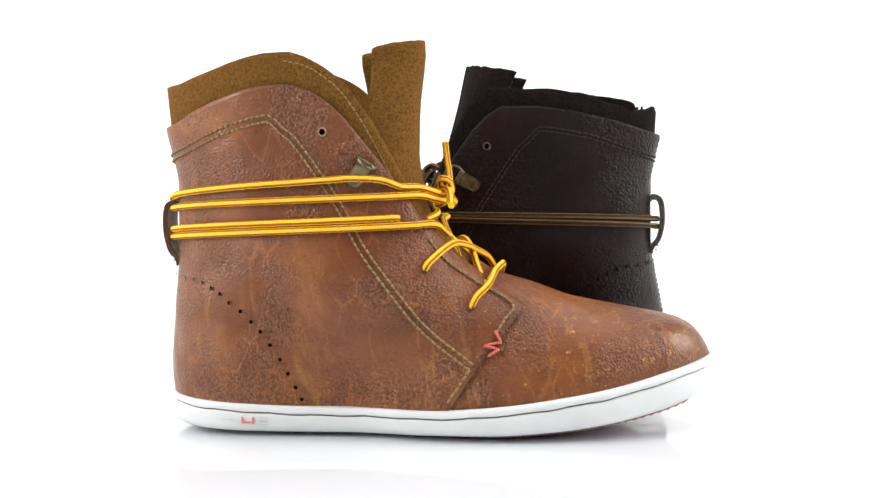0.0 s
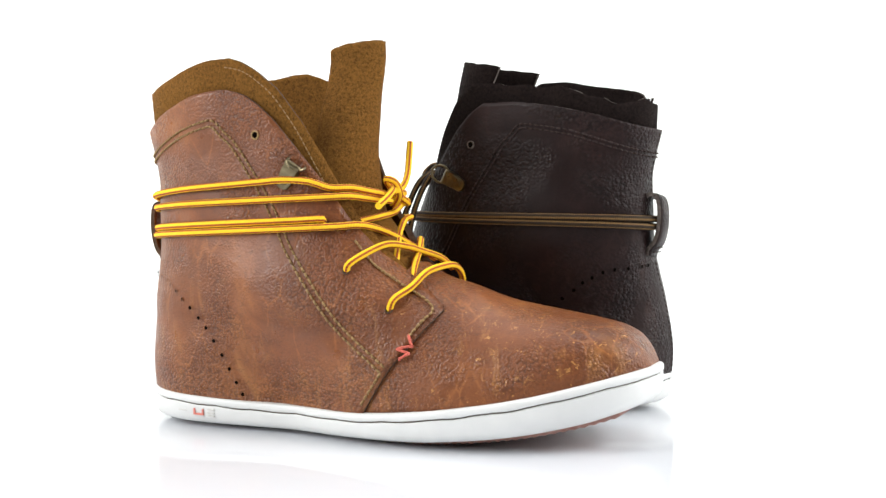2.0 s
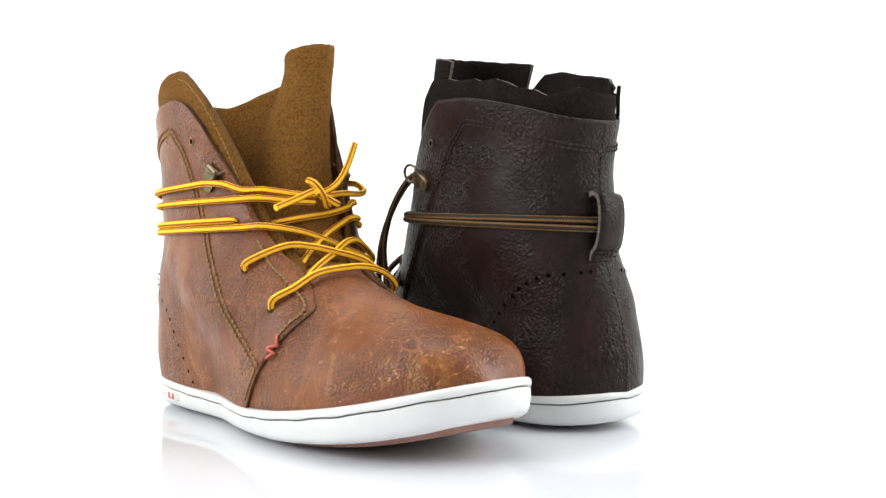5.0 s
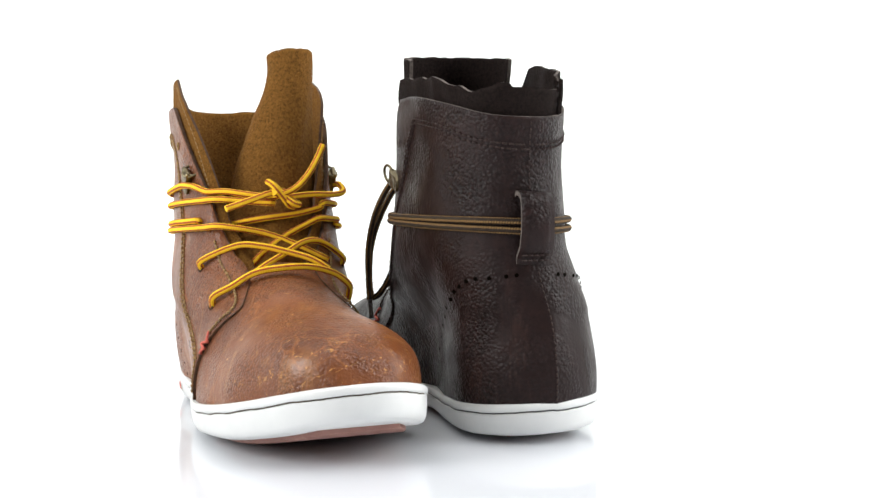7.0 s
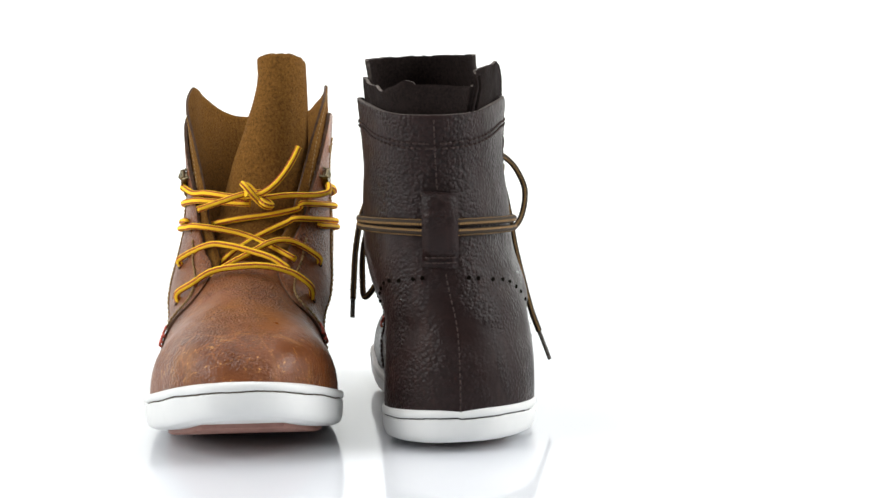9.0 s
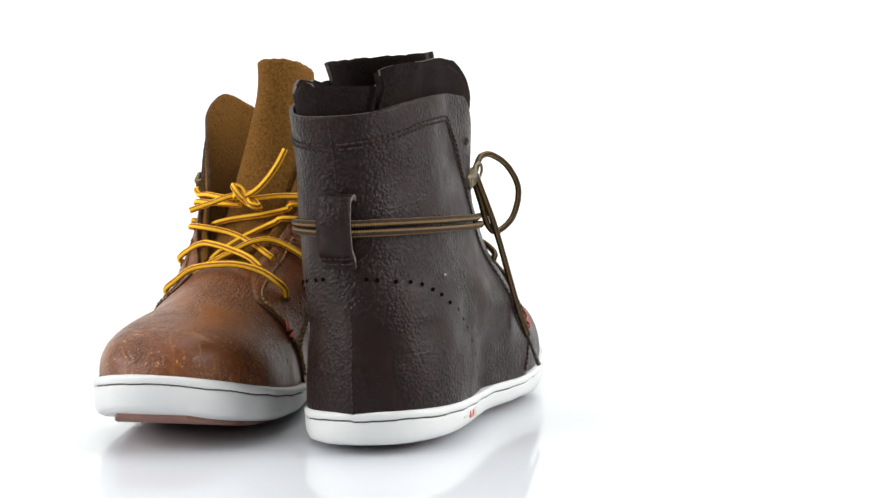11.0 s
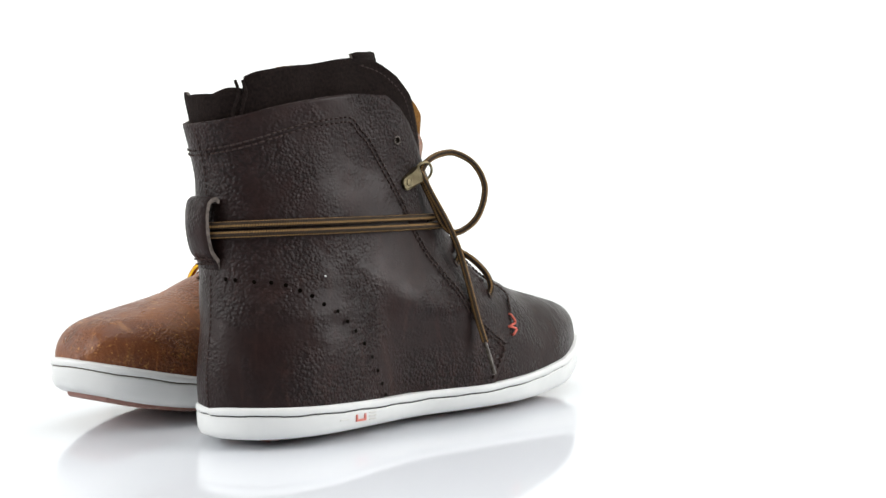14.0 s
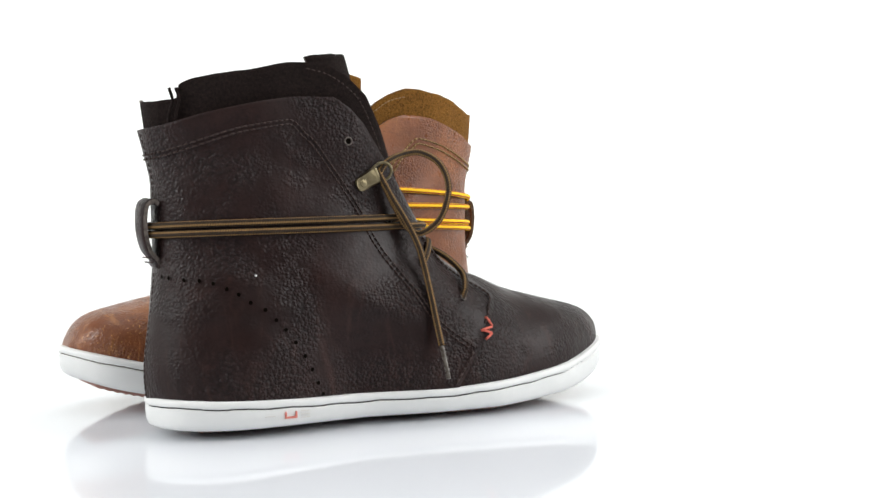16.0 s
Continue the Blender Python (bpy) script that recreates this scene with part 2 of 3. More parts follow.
class Form:
    """The outer surface of one boot: for a place along and a height, its middle line and half width."""

    def __init__(self, width, lean, flare, swell, heel, reach, corners):
        self.width, self.lean, self.flare = mm_curve(*width), mm_curve(*lean), flare
        self.swell, self.heel, self.reach, self.corners = swell, heel, reach, corners

    def back(self, z):
        return BACK(z) + self.heel * step(0.03, 0.10, z)

    def front(self, z):
        return FRONT(z) + self.reach * step(0.08, 0.11, z)

    def middle_half(self, x, z):
        x, z = np.asarray(x, float), np.asarray(z, float)
        xb, xf = self.back(z), self.front(z)
        s = np.clip((x - xb) / (xf - xb), 0, 1)
        ends = []
        for q in self.corners:
            p = np.where(s < 0.5, q, 2.9)
            ends.append(np.clip(1 - np.abs(2 * s - 1) ** p, 0, 1) ** (1 / p))
        shape, skew = 0.5 * (ends[0] + ends[1]), 0.5 * (ends[1] - ends[0])
        m = step(0.02, 0.105, z)
        c = SOLE_C(s) * (1 - m) + (self.lean(z) + self.width(z) * skew) * m
        # the front wings open outwards towards the collar
        wing = self.flare * np.clip((z - 0.125) / 0.06, 0, 1) * step(0.45, 0.85, s)
        c = c - 0.5 * wing
        h = 0.5 * wing + np.maximum(sole_half(s) - 0.0034, 0) * (1 - m) + self.width(z) * shape * m
        swell = self.swell * np.sin(math.pi * np.clip((z - 0.018) / 0.09, 0, 1)) * step(-0.01, 0.05, x) * (1 - step(0.11, 0.19, x))
        c, h = c - 0.5 * swell, h + 0.5 * swell
        # the stiff heel counter stands out inside the punched curve, with a soft hollow round it
        rho = np.sqrt((x / 0.085) ** 2 + ((z - 0.010) / 0.077) ** 2)
        h = h + 0.0013 * (1 - step(0.80, 1.10, rho)) * step(-0.004, 0.02, x) - 0.0015 * np.exp(-((rho - 1.24) / 0.13) ** 2) * step(0.01, 0.05, x)
        # slack folds of the shaft
        h = h + 0.0007 * np.sin(95 * x + 60 * z + 1.0) * np.sin(70 * z - 30 * x) * step(0.03, 0.07, z) * step(0.015, 0.05, x)
        zt = SOLE_TOP(x)
        t = np.clip((z - zt) / np.maximum(RIDGE(x) - zt, 1e-4), 0, 1)
        n = 1.92 + 0.78 * step(0.21, 0.285, x)
        hv = np.maximum(sole_half(x / (LENGTH - 0.0012)) - 0.0024, 0) * np.clip(1 - t ** n, 0, 1) ** (1 / n)
        k = step(0.125, 0.205, x)
        return c * (1 - k) + SOLE_C(x / LENGTH) * k, h * (1 - k) + hv * k

    def on(self, x, z, side, off=0.0):
        """A point of the surface; side -1 is the outer side of the foot, 1 the inner; off: metres outwards."""
        c, h = self.middle_half(x, z)
        p = np.array([x, c + side * h, z], float)
        if off:
            e = 0.0015
            c1, h1 = self.middle_half(x + e, z)
            c0, h0 = self.middle_half(x - e, z)
            c2, h2 = self.middle_half(x, z + e)
            c3, h3 = self.middle_half(x, z - e)
            dx = ((c1 + side * h1) - (c0 + side * h0)) / (2 * e)
            dz = ((c2 + side * h2) - (c3 + side * h3)) / (2 * e)
            nrm = np.array([-dx * side, 1.0 * side, -dz * side]) if side > 0 else np.array([dx, -1.0, dz])
            if x < 0.05:
                nrm = np.array([x - 0.5 * float(self.back(z) + self.front(z)), side * float(h) * 1.9, 0.0])
            p = p + off * nrm / np.linalg.norm(nrm)
        return Vector(p)

    def ring(self, a, z, off=0.0):
        """A point round the shaft: a = 0 at the heel, -1 and 1 at the front's two sides."""
        xb, xf = float(self.back(z)), float(self.front(z))
        x = xb + (xf - xb) * (1 - math.cos(math.pi * abs(a))) / 2
        c, h = self.middle_half(x, z)
        p = Vector((x, float(c + (1 if a > 0 else -1) * h), z))
        mid = Vector((xb + (xf - xb) * 0.5, float(c), z))
        d = (p - mid)
        d.x *= 0.55
        return p + d.normalized() * off


def part(name, bm, material, parent, label=""):
    me = bpy.data.meshes.new(name)
    bm.to_mesh(me)
    bm.free()
    for mt in (material if isinstance(material, (list, tuple)) else [material]):
        me.materials.append(mt)
    ob = new(name, me)
    ob.parent = parent
    if label:
        ob["label"] = label
    return ob


def grid_shell(points, thick, rim_slot=1, inner_slot=0):
    """A bmesh sheet with thickness from a grid of outer points [row][column]; its rim faces take rim_slot."""
    P = np.array(points, float)
    nr, nc = P.shape[:2]
    du = np.gradient(P, axis=1)
    dv = np.gradient(P, axis=0)
    N = np.cross(du, dv)
    N /= np.maximum(np.linalg.norm(N, axis=-1, keepdims=True), 1e-9)
    Q = P - N * thick
    bm = bmesh.new()
    A = [[bm.verts.new(P[i, j]) for j in range(nc)] for i in range(nr)]
    B = [[bm.verts.new(Q[i, j]) for j in range(nc)] for i in range(nr)]

    def face(vs, slot, smooth=True):
        try:
            f = bm.faces.new(vs)
            f.material_index, f.smooth = slot, smooth
        except ValueError:
            pass
    for i in range(nr - 1):
        for j in range(nc - 1):
            face((A[i][j], A[i][j + 1], A[i + 1][j + 1], A[i + 1][j]), 0)
            face((B[i][j], B[i + 1][j], B[i + 1][j + 1], B[i][j + 1]), inner_slot)
    for j in range(nc - 1):
        face((A[0][j + 1], A[0][j], B[0][j], B[0][j + 1]), rim_slot, False)
        face((A[-1][j], A[-1][j + 1], B[-1][j + 1], B[-1][j]), rim_slot, False)
    for i in range(nr - 1):
        face((A[i][0], A[i + 1][0], B[i + 1][0], B[i][0]), rim_slot, False)
        face((A[i + 1][-1], A[i][-1], B[i][-1], B[i + 1][-1]), rim_slot, False)
    return bm


def spline(points, per=8):
    """Catmull-Rom through the points."""
    pts = [Vector(p) for p in points]
    pts = [2 * pts[0] - pts[1]] + pts + [2 * pts[-1] - pts[-2]]
    out = []
    for i in range(1, len(pts) - 2):
        p0, p1, p2, p3 = pts[i - 1:i + 3]
        for k in range(per):
            t = k / per
            out.append(0.5 * (2 * p1 + (p2 - p0) * t + (2 * p0 - 5 * p1 + 4 * p2 - p3) * t * t + (3 * p1 - p0 - 3 * p2 + p3) * t ** 3))
    out.append(pts[-2])
    return out


def tube(bm, path, radius, sides=10, flat=1.0, up=Vector((0, 0, 1)), cap=True):
    """Adds a round or flattened cord along the path, with UVs in metres along and 0..1 around."""
    uvl = bm.loops.layers.uv.verify()
    rings, dist, run, ref = [], [], 0.0, up.copy()
    for i, p in enumerate(path):
        a, b = path[max(0, i - 1)], path[min(len(path) - 1, i + 1)]
        t = (b - a).normalized()
        w = ref - t * ref.dot(t)
        if w.length < 0.05:
            ref = Vector((0, 1, 0)) if i == 0 else t.orthogonal()
            w = ref - t * ref.dot(t)
        w.normalize()
        ref = w.copy()
        s = t.cross(w)
        if i:
            run += (p - path[i - 1]).length
        dist.append(run)
        rings.append([bm.verts.new(p + w * math.cos(2 * math.pi * k / sides) * radius + s * math.sin(2 * math.pi * k / sides) * radius * flat) for k in range(sides)])
    for i in range(len(rings) - 1):
        for k in range(sides):
            k2 = (k + 1) % sides
            f = bm.faces.new((rings[i][k], rings[i][k2], rings[i + 1][k2], rings[i + 1][k]))
            f.smooth = True
            for loop, (d, v) in zip(f.loops, ((dist[i], k / sides), (dist[i], (k + 1) / sides), (dist[i + 1], (k + 1) / sides), (dist[i + 1], k / sides))):
                loop[uvl].uv = (d, v)
    if cap:
        bm.faces.new(list(reversed(rings[0])))
        bm.faces.new(rings[-1])


# ---- parts of the boot ----
def sole_outline(n=150):
    """Closed outline: (s, side) pairs round the sole, heel to toe along the outer side and back."""
    s = (1 - np.cos(np.linspace(0, math.pi, n))) / 2
    return [(v, -1) for v in s] + [(v, 1) for v in s[::-1][1:-1]]


def sole_point(s, side, inset, z):
    """A place on the sole's edge, drawn in by inset."""
    h = float(sole_half(s))
    x = LENGTH * float(s)
    mid = 0.5 * LENGTH
    k = 1 - inset / (0.5 * LENGTH)
    return (mid + (x - mid) * k, float(SOLE_C(s)) + side * h * max(0.0, 1 - inset / 0.048), z)


def build_sole(parent, groove_mat, shift):
    ring = sole_outline()
    rng = random.Random(4)
    # profile: inset and share of the height, from the underside to the top edge
    prof = [(0.009, 0.0, 0.0), (0.0045, 0.0, 0.0), (0.0018, 0.0012, 0.0), (0.0005, 0.004, 0.0), (0.0, 0.5, 1.0), (0.0, -0.0058, 2.0), (0.0, -0.0052, 2.0),
            (0.0011, -0.0051, 2.0), (0.0011, -0.0043, 2.0), (0.0, -0.0042, 2.0), (-0.0004, -0.0034, 2.0), (-0.0003, -0.0012, 2.0), (0.0006, -0.0002, 2.0), (0.004, 0.0, 2.0), (0.012, 0.0, 2.0)]
    bm = bmesh.new()
    rows = []
    for s, side in ring:
        x = LENGTH * float(s)
        zb, zt = float(SOLE_BOTTOM(x)), float(SOLE_TOP(x))
        wob = 0.00025 * math.sin(s * 70 + side) + rng.uniform(-0.00012, 0.00012)
        col = []
        for inset, dz, kind in prof:
            if kind == 0:
                zb = float(SOLE_BOTTOM(0.5 * LENGTH + (x - 0.5 * LENGTH) * (1 - inset / (0.5 * LENGTH))))
            z = zb + dz if kind == 0 else (zb * 0.5 + zt * 0.5 if kind == 1 else zt + dz + (wob if dz < -0.004 else 0))
            col.append(bm.verts.new(sole_point(s, side, inset, z)))
        rows.append(col)
    n = len(rows)
    for i in range(n):
        a, b = rows[i], rows[(i + 1) % n]
        for j in range(len(prof) - 1):
            f = bm.faces.new((a[j], b[j], b[j + 1], a[j + 1]))
            f.smooth = 1 < j < 12
            f.material_index = 1 if j == 7 else 0
    half_n = n // 2
    for j in (0, -1):
        for k in range(half_n):
            quad = [rows[k][j], rows[k + 1][j], rows[(n - k - 1) % n][j], rows[(n - k) % n][j]]
            quad = [v for i, v in enumerate(quad) if v not in quad[:i]]
            bm.faces.new(quad)
    bmesh.ops.recalc_face_normals(bm, faces=bm.faces)
    bm.normal_update()
    sole = part("sole", bm, [WHITE_RUBBER, groove_mat], parent, "white rubber cupsole with a dark stitched line")
    # outsole slab set in under the white wall, with bars of tread
    bm = bmesh.new()
    xs = np.linspace(0.024, LENGTH - 0.016, 120)
    prev = None
    for i, x in enumerate(xs):
        s = x / LENGTH
        h = max(0.001, float(sole_half(s)) - 0.0115 - 0.006 * (1 - float(step(0.3, 0.7, s))))
        c = float(SOLE_C(s))
        zb = float(SOLE_BOTTOM(x))
        low = max(0.0003, zb - 0.0027) + (0.0007 if i % 2 else 0.0)
        up = zb + 0.0012
        row = [bm.verts.new((x, c - h, up)), bm.verts.new((x, c - h, low + 0.0006))]
        row += [bm.verts.new((x, c - h + 2 * h * k / 6, low)) for k in (0.12, 1, 2, 3, 4, 5, 5.88)]
        row += [bm.verts.new((x, c + h, low + 0.0006)), bm.verts.new((x, c + h, up))]
        if prev:
            for k in range(len(row) - 1):
                bm.faces.new((prev[k], prev[k + 1], row[k + 1], row[k]))
        else:
            bm.faces.new(row)
        prev = row
    bm.faces.new(list(reversed(prev)))
    bmesh.ops.recalc_face_normals(bm, faces=bm.faces)
    part("outsole", bm, OUTSOLE, sole, "reddish brown ribbed rubber outsole")
    # the maker's mark: three small raised bars, the middle one U-shaped and red
    def mark_bar(x0, x1, z0, z1, mat, name):
        b = bmesh.new()
        vs = []
        x0, x1 = x0 + shift, x1 + shift
        for dx, dz in ((x0, z0), (x1, z0), (x1, z1), (x0, z1)):
            p = sole_point((dx) / LENGTH, -1, 0.0, float(SOLE_BOTTOM(dx)) * 0.55 + float(SOLE_TOP(dx)) * 0.45 + dz)
            vs.append((Vector(p) + Vector((0, 0.0004, 0)), Vector(p) + Vector((0, -0.0006, 0))))
        lo = [b.verts.new(v[0]) for v in vs]
        hi = [b.verts.new(v[1]) for v in vs]
        b.faces.new(hi)
        for k in range(4):
            b.faces.new((lo[k], lo[(k + 1) % 4], hi[(k + 1) % 4], hi[k]))
        bmesh.ops.recalc_face_normals(b, faces=b.faces)
        part(name, b, mat, sole)
    for x0, x1, z0, z1 in ((0.0455, 0.0465, -0.0022, 0.0014), (0.0465, 0.0515, -0.0022, -0.0012), (0.0515, 0.0525, -0.0022, 0.0014)):
        mark_bar(x0 + 0.006, x1 + 0.006, z0, z1, LOGO_RED, "logo_bar")
    for x0, x1, z0 in ((0.0405, 0.046, -0.0006), (0.061, 0.066, 0.0012), (0.061, 0.066, -0.0006), (0.061, 0.066, -0.0024)):
        mark_bar(x0, x1, z0, z0 + 0.0005, LOGO_GREY, "logo_bar")


def build_vamp(parent, form, mats):
    xs = np.concatenate([np.linspace(0.148, 0.285, 74), 0.285 + 0.0180 * np.sin(np.linspace(0, math.pi / 2, 26))[1:]])
    grid = []
    for x in xs:
        # behind the throat the leather dips below the tongue
        sunk = max(0.0, 0.175 - x)
        zt, zr = float(SOLE_TOP(x)) - 0.002, float(RIDGE(x)) if not sunk else 0.0935 - 1.3 * sunk
        row = []
        for th in np.linspace(-1, 1, 61):
            a = abs(th)
            z = zt + (zr - zt) * max(0.0, math.cos(a * math.pi / 2)) ** (1 / 1.1)
            c, h = form.middle_half(x, z)
            spread = min(1.0, a / 0.45) if sunk else 1.0
            row.append((x, float(c) + (1 if th > 0 else -1) * float(h) * spread if a > 1e-6 else float(c), z))
        grid.append(row)
    bm = grid_shell(grid, -0.0004, rim_slot=0)
    bmesh.ops.recalc_face_normals(bm, faces=bm.faces)
    return part("vamp", bm, mats, parent)


QUARTER_EDGE = [(14, 163), (39, 179), (53, 190), (68, 200.5), (70, 201), (72, 199), (86, 179), (97, 164.5), (117, 147.5), (136, 135), (157, 119.5), (170, 109.5), (178, 101), (184, 92), (187.5, 80)]
LINING_EDGE = [(80, 186), (97, 168), (117, 152), (136, 141.5), (151, 134), (168, 125), (186, 113), (196, 101), (202, 90), (206, 78)]


def line_curve(pairs):
    xs, ys = np.array([p[0] for p in pairs]) / 1000, np.array([p[1] for p in pairs]) / 1000
    return lambda v: np.interp(v, xs, ys)


def shaft_sheet(form, edge, bottom, top, off, rows, cols, ripple=0.0, seed=0, top_side=None, wave=0.0):
    """Grid of points round the back of the boot, from one front edge by the heel to the other."""
    ahead = 1.4 * form.reach
    first = line_curve(edge)
    E = lambda q: first(q) + ahead * step(0.072, 0.105, q)
    us = np.linspace(1, -1, 2 * cols + 1)
    inner = us > 0
    side = np.where(inner, 1.0, -1.0)
    reach = np.abs(us) ** 1.8
    ridges = wave * np.where(us > 0.08, 1.0, 0.2) * (1 - step(0.75, 1.0, np.abs(us))) * np.array([1.6 * noise.noise(Vector((u * 3.4, seed, 0.3))) + 0.5 * noise.noise(Vector((u * 11.0, seed, 2.3))) for u in us])
    grid = []
    for v in np.linspace(0, 1, rows):
        x, z = np.full(len(us), 0.05), np.full(len(us), 0.1)
        for _ in range(14):
            tp = np.where(inner, (top_side or top)(x), top(x))
            if wave:
                tp = tp + ridges
            z = bottom(x) * (1 - v) + tp * v
            xb = form.back(z)
            x = xb + (E(z) - xb) * reach
        c, h = form.middle_half(x, z)
        y = c + side * h
        ox, oy = x - 0.5 * (form.back(z) + form.front(z)), (y - c) * 1.9
        ln = np.maximum(np.hypot(ox, oy), 1e-6)
        o = np.full(len(us), off)
        if ripple:
            o -= ripple * (1 - step(0.55, 0.9, np.abs(us))) * np.maximum(0.0, z - 0.12) / 0.06 * np.abs([noise.noise(Vector((a * 38, sd * 3.1 + seed, q * 14))) for a, sd, q in zip(x, side, z)])
        grid.append(np.stack([x + ox / ln * o, y + oy / ln * o, z], -1))
    return grid


def build_quarter(parent, form, mats, top):
    grid = shaft_sheet(form, QUARTER_EDGE, lambda x: SOLE_TOP(x) - 0.0015, top, 0.0018, 84, 80, 0.0012, 2.0)
    bm = grid_shell(grid, 0.0021)
    return part("quarter", bm, mats, parent)


def build_lining(parent, form, mats, top, top_side, ripple, seed, wave):
    grid = shaft_sheet(form, LINING_EDGE, lambda x: 0.078 + 0 * x, top, -0.0012, 50, 90, ripple, seed, top_side, wave)
    bm = grid_shell(grid, 0.0016)
    return part("lining", bm, mats, parent)


def build_tongue(parent, mats, spec, crown, curl, slope, thick=0.0022):
    """A curled leather tongue; spec rows: height, middle x, middle y, radius, half arc in degrees, turn; curl: the plan of its free end in mm."""
    keys = np.array(spec, float)
    free = spline([(x / 1000, y / 1000, 0) for x, y in curl], 12) if curl else None
    if free:
        run = np.concatenate([[0.0], np.cumsum([(q - p).length for p, q in zip(free, free[1:])])])
        fx, fy = np.array([p.x for p in free]), np.array([p.y for p in free])
    grid = []
    for v in np.linspace(keys[0, 0], keys[-1, 0], 56):
        cx, cy, r, arc, turn = [float(np.interp(v, keys[:, 0], keys[:, k])) for k in range(1, 6)]
        k = min(1.0, max(0.0, (v - 0.105) / 0.100)) ** 1.6 if free else 0.0
        row = []
        for u in np.linspace(-1, 1, 49):
            a = math.radians(turn + arc * u)
            rr = r * (1 + 0.05 * noise.noise(Vector((u * 2, v * 30, 7.7))))
            x, y = cx + rr * math.cos(a), cy + rr * math.sin(a)
            if free:
                d = (u + 1) / 2 * run[-1]
                x = x * (1 - k) + float(np.interp(d, run, fx)) * k
                y = y * (1 - k) + float(np.interp(d, run, fy)) * k
                w = 0.0009 * noise.noise(Vector((u * 3, v * 45, 3.1)))
                x, y = x + w, y + w
            top = max(0.0, v - keys[-2, 0]) / (keys[-1, 0] - keys[-2, 0])
            zz = v + (crown * math.cos(u * 1.5) - slope * u) * top + 0.0007 * top * noise.noise(Vector((u * 9, 0.2, 1.3))) + 0.0004 * top * noise.noise(Vector((u * 40, 0.7, 1.3)))
            row.append((x, y, zz))
        grid.append(row)
    bm = grid_shell(grid, thick)
    return part("tongue", bm, mats, parent)


def stitch_row(parent, form, path, thread, side, pitch=0.0028, gap=0.0, radius=0.00068, off=0.0023, name="stitching"):
    """A line of single raised stitches on the surface along (x, z) points in millimetres."""
    pts = spline([(x / 1000, 0, z / 1000) for x, z in path], 24)
    dense, run, last = [pts[0]], 0.0, form.on(pts[0].x, pts[0].z, side)
    for p in pts[1:]:
        here = form.on(p.x, p.z, side)
        run += (here - last).length
        last = here
        if run >= pitch:
            dense.append(p)
            run = 0.0
    bm = bmesh.new()
    for a, b in zip(dense, dense[1:]):
        t = (b - a).normalized()
        nrm = Vector((-t.z, 0, t.x))
        k = (b - a) * 0.12
        a2, b2 = a + k + nrm * gap, b - k + nrm * gap
        pa, pb = form.on(a2.x, a2.z, side, off - 0.0005), form.on(b2.x, b2.z, side, off - 0.0005)
        mid = form.on((a2.x + b2.x) / 2, (a2.z + b2.z) / 2, side, off + 0.0001)
        tube(bm, [pa, mid, pb], radius, 5)
    return part(name, bm, thread, parent)


def disc_pit(bm, centre, normal, radius, depth=0.0006):
    """A small punched hole: a dark dished disc with a raised lip."""
    n = normal.normalized()
    a = n.orthogonal().normalized()
    b = n.cross(a)
    rim = [bm.verts.new(centre + (a * math.cos(t) + b * math.sin(t)) * radius + n * 0.0001) for t in [2 * math.pi * k / 10 for k in range(10)]]
    c = bm.verts.new(centre - n * depth * 0.1 + n * 0.0001)
    for k in range(10):
        bm.faces.new((rim[k], rim[(k + 1) % 10], c))


def surface_normal(form, x, z, side):
    return (form.on(x, z, side, 0.001) - form.on(x, z, side, 0.0)).normalized()


def build_perforation(parent, form, side):
    pts = [(7 + 1000 * form.heel, 86.5), (11 + 500 * form.heel, 86), (18.5, 85), (25, 84.5), (31, 83), (37, 80), (42.5, 77), (48, 72.5), (53.5, 68), (59, 62.5), (64, 57), (69, 50), (74, 42.5), (78, 35), (81.5, 27.5), (84.5, 21)]
    bm = bmesh.new()
    for x, z in pts:
        x, z = x / 1000, z / 1000
        disc_pit(bm, form.on(x, z, side, 0.0026), surface_normal(form, x, z, side), 0.0011)
    part("perforation", bm, HOLE, parent)


def build_eyelet(parent, form, x, z, side, rim_mat, radius=0.0021):
    c, n = form.on(x, z, side, 0.0020), surface_normal(form, x, z, side)
    a = n.orthogonal().normalized()
    b = n.cross(a)
    bm = bmesh.new()
    tube(bm, [c + (a * math.cos(t) + b * math.sin(t)) * radius for t in [2 * math.pi * k / 16 for k in range(17)]], 0.0005, 6, up=n, cap=False)
    ring = part("eyelet", bm, rim_mat, parent)
    bm = bmesh.new()
    disc_pit(bm, c + n * 0.00005, n, radius)
    part("hole", bm, HOLE, ring)


